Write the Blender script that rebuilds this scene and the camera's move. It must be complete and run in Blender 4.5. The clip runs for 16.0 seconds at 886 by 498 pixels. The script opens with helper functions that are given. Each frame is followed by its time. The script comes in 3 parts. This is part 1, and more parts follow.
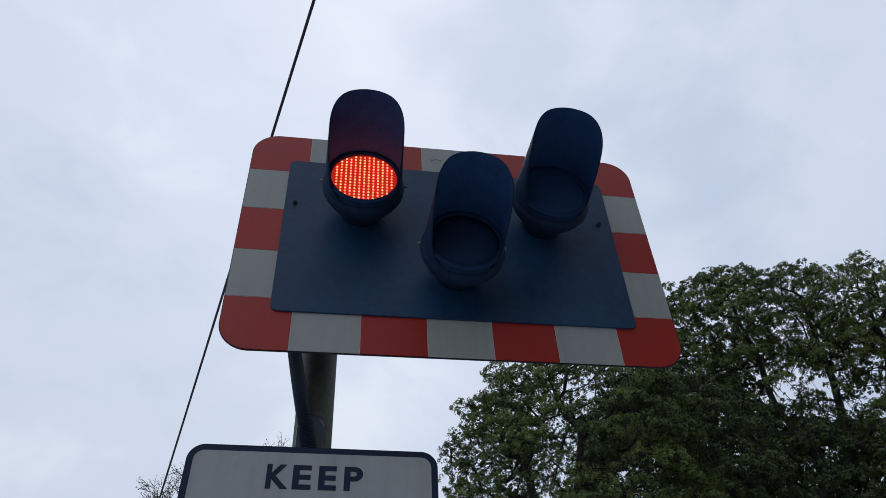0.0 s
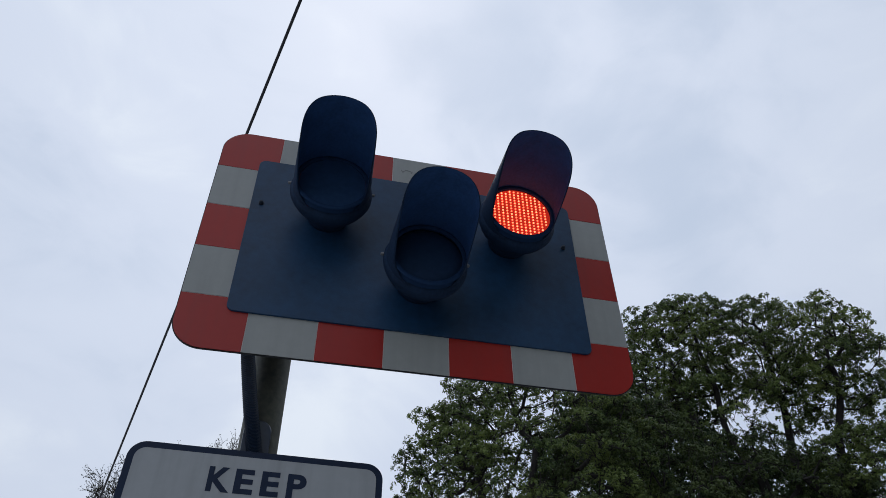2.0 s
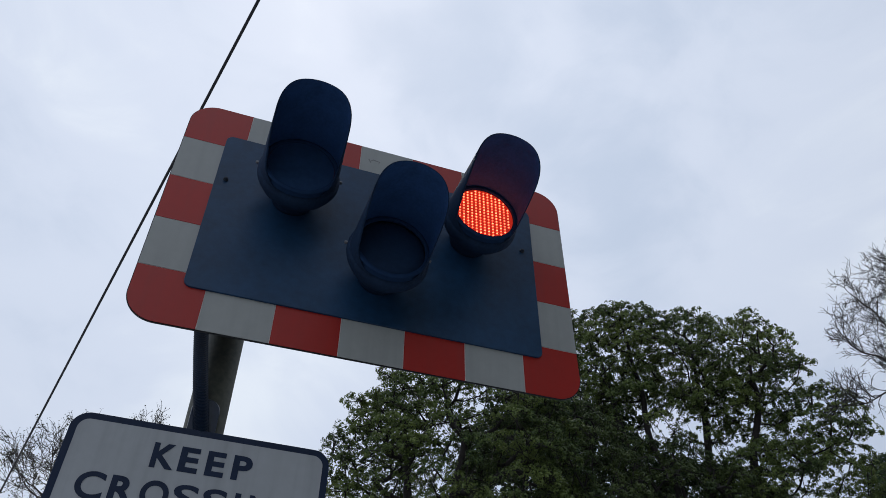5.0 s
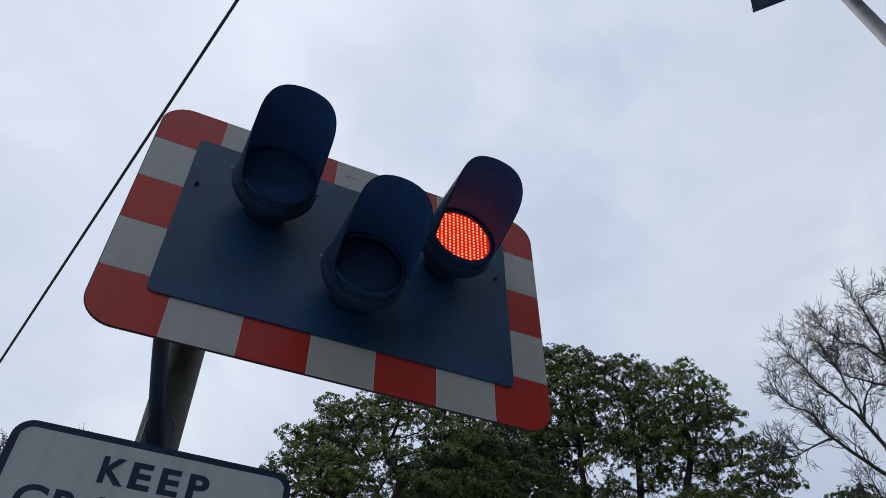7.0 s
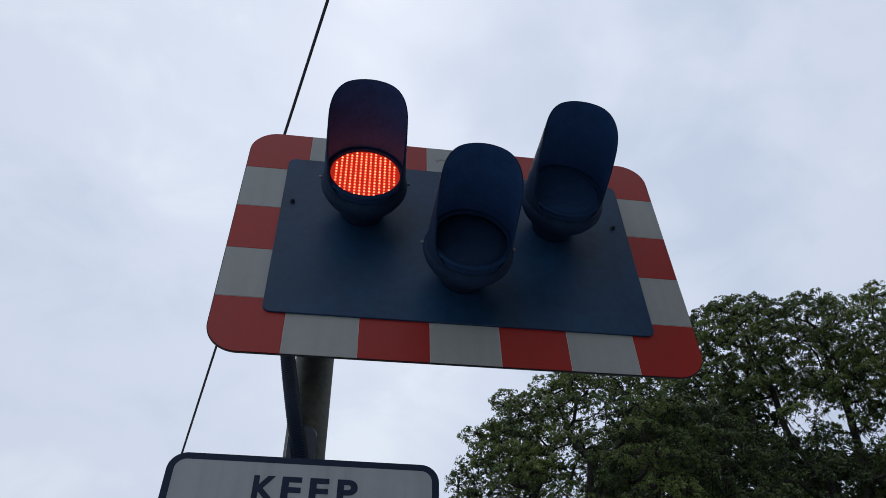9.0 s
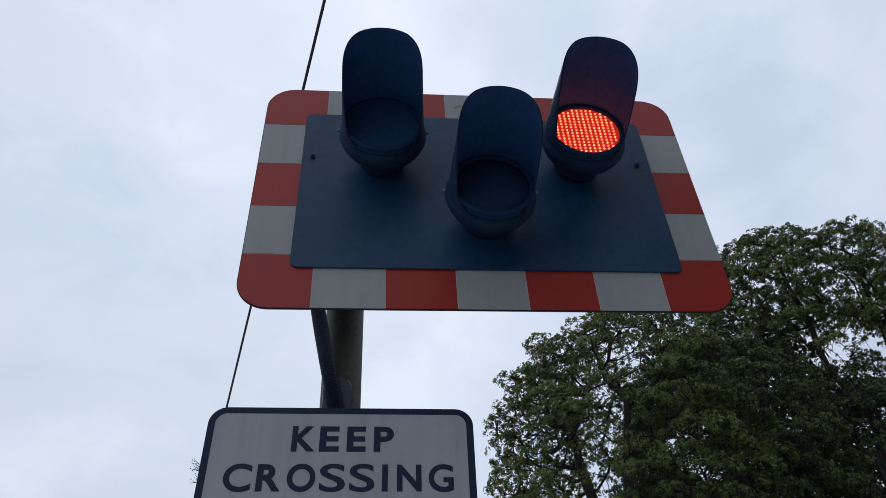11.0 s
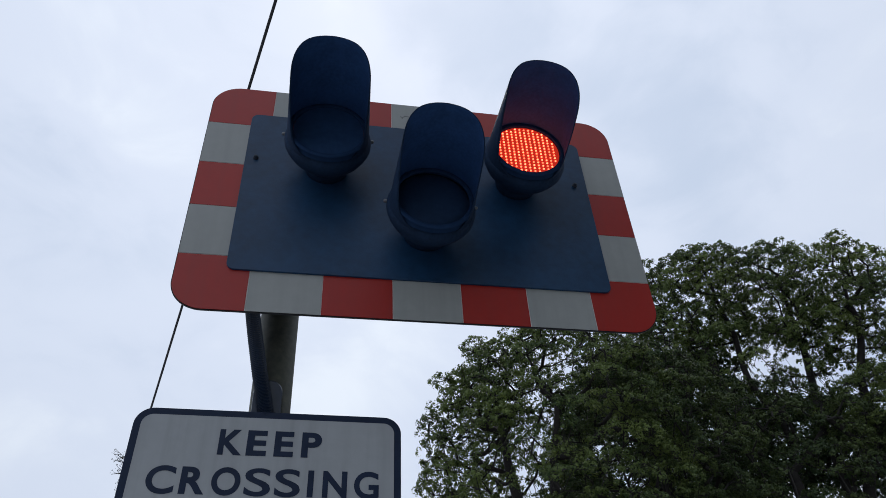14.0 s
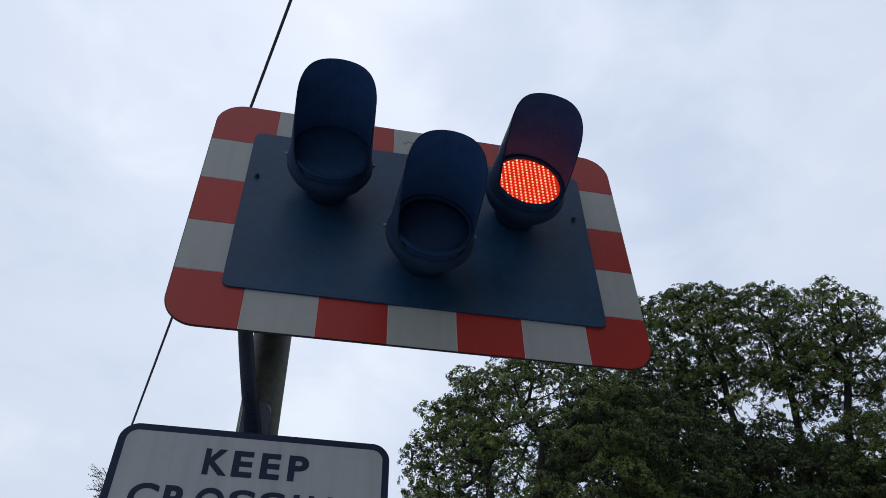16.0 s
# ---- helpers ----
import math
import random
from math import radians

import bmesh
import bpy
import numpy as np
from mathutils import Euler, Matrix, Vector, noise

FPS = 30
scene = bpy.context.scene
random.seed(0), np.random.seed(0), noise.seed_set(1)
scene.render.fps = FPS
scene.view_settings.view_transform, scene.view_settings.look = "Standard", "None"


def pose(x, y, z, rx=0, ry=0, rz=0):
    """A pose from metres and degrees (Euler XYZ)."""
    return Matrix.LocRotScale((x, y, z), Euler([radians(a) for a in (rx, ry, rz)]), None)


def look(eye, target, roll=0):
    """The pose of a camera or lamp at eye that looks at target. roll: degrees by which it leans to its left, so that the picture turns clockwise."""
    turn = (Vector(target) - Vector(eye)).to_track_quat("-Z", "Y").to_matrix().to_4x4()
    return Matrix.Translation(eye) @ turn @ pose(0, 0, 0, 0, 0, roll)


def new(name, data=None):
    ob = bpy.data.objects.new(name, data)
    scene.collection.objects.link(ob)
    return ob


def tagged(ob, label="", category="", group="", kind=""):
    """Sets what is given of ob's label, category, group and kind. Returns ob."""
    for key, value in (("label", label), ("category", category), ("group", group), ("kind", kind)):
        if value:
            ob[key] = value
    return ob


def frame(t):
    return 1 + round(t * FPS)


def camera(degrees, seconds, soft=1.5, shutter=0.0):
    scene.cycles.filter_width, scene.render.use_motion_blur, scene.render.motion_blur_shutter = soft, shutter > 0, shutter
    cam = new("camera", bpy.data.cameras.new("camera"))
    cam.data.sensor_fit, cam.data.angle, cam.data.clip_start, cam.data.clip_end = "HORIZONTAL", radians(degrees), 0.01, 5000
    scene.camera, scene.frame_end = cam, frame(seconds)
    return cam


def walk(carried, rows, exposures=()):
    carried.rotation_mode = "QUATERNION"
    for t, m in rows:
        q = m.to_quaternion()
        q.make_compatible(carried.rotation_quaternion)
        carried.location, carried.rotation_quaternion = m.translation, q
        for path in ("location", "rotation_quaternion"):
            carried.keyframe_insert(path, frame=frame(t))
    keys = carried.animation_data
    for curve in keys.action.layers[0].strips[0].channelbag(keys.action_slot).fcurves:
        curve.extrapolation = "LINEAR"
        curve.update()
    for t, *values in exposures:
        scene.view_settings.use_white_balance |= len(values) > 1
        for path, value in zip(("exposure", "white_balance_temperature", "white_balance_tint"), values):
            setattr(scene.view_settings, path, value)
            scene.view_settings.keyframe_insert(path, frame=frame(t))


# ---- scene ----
cam = camera(62.4, 16.0, soft=0.82)
PATH = [
    (0, (-0.282, -1.388, 1.366), (-0.014, 0.085, 2.693), -3.2),
    (0.5, (-0.275, -1.387, 1.367), (0.04, 0.084, 2.684), -2.4),
    (1, (-0.262, -1.379, 1.37), (0.036, 0.082, 2.703), -2.1),
    (1.5, (-0.258, -1.38, 1.374), (0.007, 0.078, 2.717), -1.3),
    (2, (-0.265, -1.4, 1.376), (0.078, 0.044, 2.717), -0.8),
    (2.5, (-0.278, -1.425, 1.373), (0.066, 0.033, 2.698), 0.4),
    (3, (-0.31, -1.434, 1.368), (0.086, 0.06, 2.638), 1.2),
    (3.5, (-0.339, -1.417, 1.372), (0.174, 0.047, 2.636), 1.2),
    (4, (-0.313, -1.411, 1.373), (0.214, 0.028, 2.659), 0.0),
    (6.3, (-0.325, -1.372, 1.381), (0.126, 0.005, 2.76), 1.2),
    (6.5, (-0.334, -1.358, 1.381), (0.159, -0.015, 2.779), 0.6),
    (7, (-0.367, -1.323, 1.38), (0.241, -0.022, 2.771), -0.1),
    (7.5, (-0.35, -1.315, 1.386), (0.126, 0.028, 2.79), -1.4),
    (8, (-0.298, -1.304, 1.387), (-0.001, 0.089, 2.791), -1.9),
    (8.2, (-0.281, -1.294, 1.386), (-0.045, 0.128, 2.773), -1.8),
    (10.3, (-0.243, -1.26, 1.394), (-0.002, 0.166, 2.775), -2.5),
    (10.5, (-0.244, -1.267, 1.391), (-0.028, 0.186, 2.748), -1.9),
    (11, (-0.242, -1.267, 1.386), (-0.075, 0.258, 2.669), -3.1),
    (11.5, (-0.227, -1.255, 1.383), (-0.087, 0.314, 2.615), -3.7),
    (12, (-0.22, -1.258, 1.386), (-0.091, 0.31, 2.621), -4.1),
    (12.5, (-0.222, -1.281, 1.388), (-0.071, 0.262, 2.651), -3.9),
    (13, (-0.231, -1.3, 1.389), (-0.039, 0.25, 2.638), -4.1),
    (13.5, (-0.235, -1.313, 1.391), (0.05, 0.188, 2.681), -4.0),
    (14, (-0.237, -1.306, 1.389), (0.086, 0.201, 2.663), -3.7),
    (14.5, (-0.242, -1.298, 1.389), (0.076, 0.211, 2.662), -3.2),
    (15, (-0.239, -1.296, 1.388), (0.108, 0.181, 2.691), -3.3),
    (15.5, (-0.243, -1.3, 1.391), (0.093, 0.172, 2.703), -2.4),
    (16, (-0.249, -1.299, 1.391), (0.088, 0.155, 2.722), -1.6),
]
walk(cam, [(t, look(eye, target, roll)) for t, eye, target, roll in PATH],
     exposures=[(0, -0.06), (2, -0.05), (4, 0.0), (6.5, -0.09), (8, -0.07), (10.5, -0.04), (11.5, 0.05), (13, 0.06), (16, 0.05)])

# ---- world, sun ----
world = bpy.data.worlds.new("overcast")
scene.world = world
world.use_nodes = True
wn, wl = world.node_tree.nodes, world.node_tree.links
wn.clear()


def wnode(kind, **values):
    n = wn.new(kind)
    for k, v in values.items():
        n.inputs[k].default_value = v
    return n


SUN_EL, SUN_AZ = radians(60), radians(5)
sky = wn.new("ShaderNodeTexSky")
sky.sky_type, sky.sun_disc = "NISHITA", False
sky.sun_elevation, sky.sun_rotation = SUN_EL, SUN_AZ
sky_dim = wn.new("ShaderNodeVectorMath")
sky_dim.operation = "SCALE"
sky_dim.inputs["Scale"].default_value = 0.10
wl.new(sky.outputs[0], sky_dim.inputs[0])
wc = wn.new("ShaderNodeTexCoord")
squash = wn.new("ShaderNodeMapping")
squash.inputs["Scale"].default_value = (1.0, 1.0, 1.6)
squash.inputs["Location"].default_value = (0.35, 0.1, 0.2)
wl.new(wc.outputs["Generated"], squash.inputs["Vector"])
big = wnode("ShaderNodeTexNoise", Scale=1.9, Detail=3.0, Roughness=0.45, Distortion=0.35)
fine = wnode("ShaderNodeTexNoise", Scale=5.5, Detail=6.0, Roughness=0.55, Distortion=0.5)
wl.new(squash.outputs[0], big.inputs["Vector"])
wl.new(squash.outputs[0], fine.inputs["Vector"])
both = wn.new("ShaderNodeMix")
both.inputs[0].default_value = 0.30
wl.new(big.outputs[0], both.inputs[2])
wl.new(fine.outputs[0], both.inputs[3])
ramp = wn.new("ShaderNodeValToRGB")
ramp.color_ramp.interpolation = "EASE"
ramp.color_ramp.elements[0].position, ramp.color_ramp.elements[0].color = 0.34, (0.545, 0.63, 0.777, 1)
ramp.color_ramp.elements[1].position, ramp.color_ramp.elements[1].color = 0.60, (0.80, 0.865, 0.957, 1)
mid = ramp.color_ramp.elements.new(0.48)
mid.color = (0.675, 0.745, 0.880, 1)
# two thicker, darker rolls of cloud among the rest
shade = both.outputs[0]
for way, edge, depth in (((0.14, 0.482, 0.865), 0.984, 0.13), ((-0.27, 0.765, 0.585), 0.984, 0.07)):
    near = wn.new("ShaderNodeVectorMath")
    near.operation = "DOT_PRODUCT"
    near.inputs[1].default_value = way
    wl.new(wc.outputs["Generated"], near.inputs[0])
    roll = wnode("ShaderNodeMapRange", **{"From Min": edge, "From Max": 1.0, "To Min": 0.0, "To Max": depth})
    roll.interpolation_type = "SMOOTHSTEP"
    wl.new(near.outputs["Value"], roll.inputs["Value"])
    torn = wn.new("ShaderNodeMath")
    torn.operation = "MULTIPLY"
    wl.new(roll.outputs[0], torn.inputs[0])
    wl.new(fine.outputs[0], torn.inputs[1])
    less = wn.new("ShaderNodeMath")
    less.operation = "SUBTRACT"
    wl.new(shade, less.inputs[0])
    wl.new(torn.outputs[0], less.inputs[1])
    shade = less.outputs[0]
wl.new(shade, ramp.inputs[0])
veil = wn.new("ShaderNodeMix")
veil.data_type = "RGBA"
veil.inputs[0].default_value = 0.9
wl.new(sky_dim.outputs[0], veil.inputs[6])
wl.new(ramp.outputs[0], veil.inputs[7])
toward = wn.new("ShaderNodeVectorMath")
toward.operation = "DOT_PRODUCT"
toward.inputs[1].default_value = (math.cos(SUN_EL) * math.sin(SUN_AZ), math.cos(SUN_EL) * math.cos(SUN_AZ), math.sin(SUN_EL))
wl.new(wc.outputs["Generated"], toward.inputs[0])
halo = wnode("ShaderNodeMapRange", **{"From Min": 0.55, "From Max": 1.0, "To Min": 0.90, "To Max": 1.10})
wl.new(toward.outputs["Value"], halo.inputs["Value"])
back = wn.new("ShaderNodeBackground")
wl.new(halo.outputs[0], back.inputs["Strength"])
wl.new(veil.outputs[2], back.inputs["Color"])
wout = wn.new("ShaderNodeOutputWorld")
wl.new(back.outputs[0], wout.inputs[0])

sun = new("sun", bpy.data.lights.new("sun", "SUN"))
sun.data.energy, sun.data.angle, sun.data.color = 1.2, radians(25), (1.0, 0.97, 0.92)
sun.matrix_world = look((1.9, 21.7, 37.7), (0, 0, 0))


# ---- materials ----
def mat(name, base, rough=0.6, metal=0.0, vary=0.15, scale=8.0, bump=0.0, bump_scale=60.0, spec=0.5, tint=None, islands=False):
    """A painted or raw surface: base colour mottled at two scales, uneven gloss, fine relief."""
    m = bpy.data.materials.new(name)
    m.use_nodes = True
    nt, ns, ln = m.node_tree, m.node_tree.nodes, m.node_tree.links
    p = ns["Principled BSDF"]
    p.inputs["Metallic"].default_value = metal
    p.inputs["Specular IOR Level"].default_value = spec
    tc = ns.new("ShaderNodeTexCoord")
    n1, n2 = ns.new("ShaderNodeTexNoise"), ns.new("ShaderNodeTexNoise")
    n1.inputs["Scale"].default_value, n1.inputs["Detail"].default_value = scale, 5
    n2.inputs["Scale"].default_value, n2.inputs["Detail"].default_value = scale * 9, 4
    ln.new(tc.outputs["Object"], n1.inputs["Vector"])
    ln.new(tc.outputs["Object"], n2.inputs["Vector"])
    mix = ns.new("ShaderNodeMix")
    mix.inputs[0].default_value = 0.4
    ln.new(n1.outputs[0], mix.inputs[2])
    ln.new(n2.outputs[0], mix.inputs[3])
    cr = ns.new("ShaderNodeValToRGB")
    lo = [c * (1 - vary) for c in base]
    hi = [min(1.0, c * (1 + vary)) for c in base] if tint is None else list(tint)
    cr.color_ramp.elements[0].position, cr.color_ramp.elements[0].color = 0.36, (*lo, 1)
    cr.color_ramp.elements[1].position, cr.color_ramp.elements[1].color = 0.64, (*hi, 1)
    ln.new(mix.outputs[0], cr.inputs[0])
    if islands:
        geo = ns.new("ShaderNodeNewGeometry")
        ln.new(geo.outputs["Random Per Island"], cr.inputs[0])
    ln.new(cr.outputs[0], p.inputs["Base Color"])
    mr = ns.new("ShaderNodeMapRange")
    mr.inputs["To Min"].default_value, mr.inputs["To Max"].default_value = max(0.05, rough - 0.12), min(1, rough + 0.12)
    ln.new(n1.outputs[0], mr.inputs["Value"])
    ln.new(mr.outputs[0], p.inputs["Roughness"])
    if bump:
        nb, bp = ns.new("ShaderNodeTexNoise"), ns.new("ShaderNodeBump")
        nb.inputs["Scale"].default_value, nb.inputs["Detail"].default_value = bump_scale, 3
        bp.inputs["Strength"].default_value, bp.inputs["Distance"].default_value = bump, 0.002
        ln.new(tc.outputs["Object"], nb.inputs["Vector"])
        ln.new(nb.outputs[0], bp.inputs["Height"])
        ln.new(bp.outputs[0], p.inputs["Normal"])
    return m


def streaked(name, base, dirt, rough, amount=0.5):
    """Reflective sheeting or paint with faint vertical rain streaks."""
    m = mat(name, base, rough, vary=0.05, scale=5.0, spec=0.45)
    ns, ln = m.node_tree.nodes, m.node_tree.links
    p = ns["Principled BSDF"]
    link = p.inputs["Base Color"].links[0]
    clean = link.from_socket
    tc, mp, nz = ns.new("ShaderNodeTexCoord"), ns.new("ShaderNodeMapping"), ns.new("ShaderNodeTexNoise")
    mp.inputs["Scale"].default_value = (38, 38, 2.2)
    nz.inputs["Scale"].default_value, nz.inputs["Detail"].default_value = 1.0, 6
    ln.new(tc.outputs["Object"], mp.inputs["Vector"])
    ln.new(mp.outputs[0], nz.inputs["Vector"])
    mr = ns.new("ShaderNodeMapRange")
    mr.inputs["From Min"].default_value, mr.inputs["From Max"].default_value = 0.45, 0.8
    mr.inputs["To Max"].default_value = amount
    ln.new(nz.outputs[0], mr.inputs["Value"])
    mx = ns.new("ShaderNodeMix")
    mx.data_type = "RGBA"
    ln.new(mr.outputs[0], mx.inputs[0])
    ln.new(clean, mx.inputs[6])
    mx.inputs[7].default_value = (*dirt, 1)
    ln.new(mx.outputs[2], p.inputs["Base Color"])
    return m


def glow(name, colour, weakest=1.0):
    m = bpy.data.materials.new(name)
    m.use_nodes = True
    p = m.node_tree.nodes["Principled BSDF"]
    p.inputs["Base Color"].default_value = (0.3, 0.02, 0.02, 1)
    p.inputs["Roughness"].default_value = 0.3
    peak = max(colour)
    p.inputs["Emission Color"].default_value = (*[c / peak for c in colour], 1)
    p.inputs["Emission Strength"].default_value = peak
    if weakest < 1:  # diodes of uneven strength
        ns, ln = m.node_tree.nodes, m.node_tree.links
        geo, mr = ns.new("ShaderNodeNewGeometry"), ns.new("ShaderNodeMapRange")
        mr.inputs["To Min"].default_value, mr.inputs["To Max"].default_value = peak * weakest, peak * 1.2
        ln.new(geo.outputs["Random Per Island"], mr.inputs["Value"])
        ln.new(mr.outputs[0], p.inputs["Emission Strength"])
    return m


def leafy(name, dark, light, through_share=0.35):
    """Leaf blades: each its own green, some light passing through."""
    m = bpy.data.materials.new(name)
    m.use_nodes = True
    ns, ln = m.node_tree.nodes, m.node_tree.links
    p, out = ns["Principled BSDF"], ns["Material Output"]
    geo, cr = ns.new("ShaderNodeNewGeometry"), ns.new("ShaderNodeValToRGB")
    tc, nz, ad = ns.new("ShaderNodeTexCoord"), ns.new("ShaderNodeTexNoise"), ns.new("ShaderNodeMix")
    nz.inputs["Scale"].default_value, nz.inputs["Detail"].default_value = 0.9, 3
    ln.new(tc.outputs["Object"], nz.inputs["Vector"])
    ad.inputs[0].default_value = 0.82
    ln.new(geo.outputs["Random Per Island"], ad.inputs[2])
    ln.new(nz.outputs[0], ad.inputs[3])
    cr.color_ramp.elements[0].position, cr.color_ramp.elements[0].color = 0.34, (*dark, 1)
    cr.color_ramp.elements[1].position, cr.color_ramp.elements[1].color = 0.68, (*light, 1)
    ln.new(ad.outputs[0], cr.inputs[0])
    ln.new(cr.outputs[0], p.inputs["Base Color"])
    p.inputs["Roughness"].default_value = 0.55
    p.inputs["Specular IOR Level"].default_value = 0.3
    tr, mx = ns.new("ShaderNodeBsdfTranslucent"), ns.new("ShaderNodeMixShader")
    ln.new(cr.outputs[0], tr.inputs["Color"])
    mx.inputs[0].default_value = through_share
    ln.new(p.outputs[0], mx.inputs[1])
    ln.new(tr.outputs[0], mx.inputs[2])
    ln.new(mx.outputs[0], out.inputs["Surface"])
    return m


M_BODY = mat("dark_lamp_body", (0.013, 0.031, 0.070), 0.75, vary=0.25, scale=14, spec=0.12)
# bluer than the black paint: some reflected sky is put into the base
M_BLACK = mat("black_panel_sky_tint", (0.0120, 0.0480, 0.114), 0.40, vary=0.25, scale=6, bump=0.10, bump_scale=300, spec=0.36)
# black hood lifted to navy: bluish camera glare is put into the colour
M_HOOD = mat("matt_black_hood_with_haze", (0.026, 0.074, 0.202), 0.75, vary=0.2, scale=14, bump=0.2, bump_scale=250, spec=0.12)
M_RED = streaked("red_reflective_sheet", (0.385, 0.020, 0.015), (0.29, 0.028, 0.024), 0.38, 0.4)
M_WHITE = streaked("white_reflective_sheet", (0.365, 0.38, 0.375), (0.28, 0.29, 0.29), 0.40, 0.5)
M_PALE = mat("pale_sheet_edge", (0.78, 0.78, 0.76), 0.5)
M_RIM = mat("dark_plate_edge", (0.018, 0.019, 0.024), 0.6)
M_SIGN = streaked("sign_face_sheet", (0.415, 0.438, 0.465), (0.26, 0.27, 0.29), 0.55, 0.5)
M_INK = mat("sign_black_print", (0.013, 0.025, 0.060), 0.6, spec=0.25)
M_POLE = mat("weathered_painted_post", (0.068, 0.076, 0.072), 0.6, vary=0.3, scale=9, bump=0.2, bump_scale=90, tint=(0.115, 0.118, 0.092), spec=0.3)
M_GALV = mat("galvanised_steel", (0.22, 0.225, 0.24), 0.7, 0.1, vary=0.3, scale=16, bump=0.15, spec=0.3)
M_HOSE = mat("black_corrugated_plastic", (0.013, 0.028, 0.060), 0.38, spec=0.5)
M_SCREW = mat("zinc_screw", (0.16, 0.17, 0.19), 0.5, 0.6)
M_BOLT = mat("black_bolt", (0.010, 0.018, 0.034), 0.5, spec=0.3)
M_LEDPLATE = glow("lit_red_lens", (0.40, 0.018, 0.008))
M_LEDDOT = glow("lit_red_diode", (6.5, 0.66, 0.30), 0.45)
M_LENSOFF = mat("unlit_lens_back", (0.023, 0.062, 0.152), 0.7, spec=0.1)
M_RING = mat("black_lens_ring", (0.017, 0.044, 0.110), 0.85, spec=0.06)
M_AMBER = mat("unlit_amber_lens", (0.018, 0.043, 0.100), 0.7, spec=0.1)
M_SCRAWL = mat("grey_scuff_mark", (0.23, 0.235, 0.235), 0.7)
M_CABLE = mat("black_cable_sheath", (0.02, 0.022, 0.03), 0.5, scale=3)
M_PANEL = mat("dark_blue_panel_frame", (0.020, 0.046, 0.120), 0.4)
M_CELL = mat("grey_panel_underside", (0.055, 0.070, 0.090), 0.45)
M_BARK = mat("dark_bark", (0.022, 0.019, 0.017), 0.85, vary=0.4, scale=5, bump=0.6, bump_scale=22)
M_BAREBARK = mat("grey_brown_twig_bark", (0.030, 0.026, 0.025), 0.85, vary=0.35, scale=6)
M_LEAF_A = leafy("oak_leaf", (0.036, 0.066, 0.020), (0.175, 0.228, 0.058), 0.18)
M_LEAF_B = leafy("dark_leaf", (0.020, 0.044, 0.018), (0.060, 0.100, 0.034), 0.16)
# the oak leaf again, with the shade under the canopy put into its colour
M_LEAF_SHADED = leafy("shaded_oak_leaf", (0.020, 0.042, 0.014), (0.082, 0.112, 0.030), 0.16)
M_LEAF_C = leafy("fresh_bud_leaf", (0.035, 0.038, 0.020), (0.080, 0.084, 0.042))
# for the added mass behind the viewer that the board mirrors
M_DARKMASS = mat("dark_mass_green", (0.030, 0.042, 0.024), 0.95, vary=0.5, scale=1.5, bump=0.8, bump_scale=4, spec=0.1)
M_GROUND = mat("worn_grey_paving", (0.21, 0.215, 0.22), 0.95, vary=0.5, scale=0.8, bump=0.5, bump_scale=12)


# ---- mesh helpers ----
def mesh(name, verts, faces, mats, smooth=False, slots=None):
    me = bpy.data.meshes.new(name)
    me.from_pydata([tuple(v) for v in verts], [], [tuple(f) for f in faces])
    for m in mats if isinstance(mats, (list, tuple)) else [mats]:
        me.materials.append(m)
    if slots is not None:
        me.polygons.foreach_set("material_index", slots)
    if smooth:
        me.polygons.foreach_set("use_smooth", [True] * len(me.polygons))
    me.update()
    return me


def part(name, me, parent, label=""):
    ob = new(name, me)
    ob.parent = parent
    return tagged(ob, label) if label else ob


def thing(name, at, label, category, group=""):
    ob = new(name)
    ob.empty_display_size = 0.1
    ob.location = at
    return tagged(ob, label, category, group)


def outline(x0, x1, z0, z1, radii, steps=8):
    """Rounded rectangle in x and z, counter-clockwise seen from -y; radii: bottom left, bottom right, top right, top left."""
    pts = []
    for (cx, cz, r, a0) in ((x0 + radii[0], z0 + radii[0], radii[0], 180), (x1 - radii[1], z0 + radii[1], radii[1], 270),
                            (x1 - radii[2], z1 - radii[2], radii[2], 0), (x0 + radii[3], z1 - radii[3], radii[3], 90)):
        n = steps if r > 0.001 else 0
        for i in range(n + 1):
            a = radians(a0 + (90 * i / n if n else 0))
            pts.append((cx + r * math.cos(a), cz + r * math.sin(a)))
    return pts


def slab(name, pts, y0, y1, mats, bevel=0.0, edge_slot=0):
    """A plate of outline pts (x, z) from y0 (front) to y1 (back)."""
    n = len(pts)
    cx, cz = sum(p[0] for p in pts) / n, sum(p[1] for p in pts) / n
    if bevel:
        inner = [(x + (cx - x) * bevel / max(1e-6, math.hypot(cx - x, cz - z)), z + (cz - z) * bevel / max(1e-6, math.hypot(cx - x, cz - z))) for x, z in pts]
        verts = [(x, y0, z) for x, z in inner] + [(x, y0 + bevel, z) for x, z in pts] + [(x, y1, z) for x, z in pts]
        rings = 3
    else:
        verts = [(x, y0, z) for x, z in pts] + [(x, y1, z) for x, z in pts]
        rings = 2
    faces, slots = [list(range(n))], [0]
    for k in range(rings - 1):
        for i in range(n):
            j = (i + 1) % n
            faces.append([k * n + j, k * n + i, (k + 1) * n + i, (k + 1) * n + j])
            slots.append(edge_slot)
    faces.append([(rings - 1) * n + i for i in reversed(range(n))])
    slots.append(edge_slot)
    return mesh(name, verts, faces, mats, slots=slots)


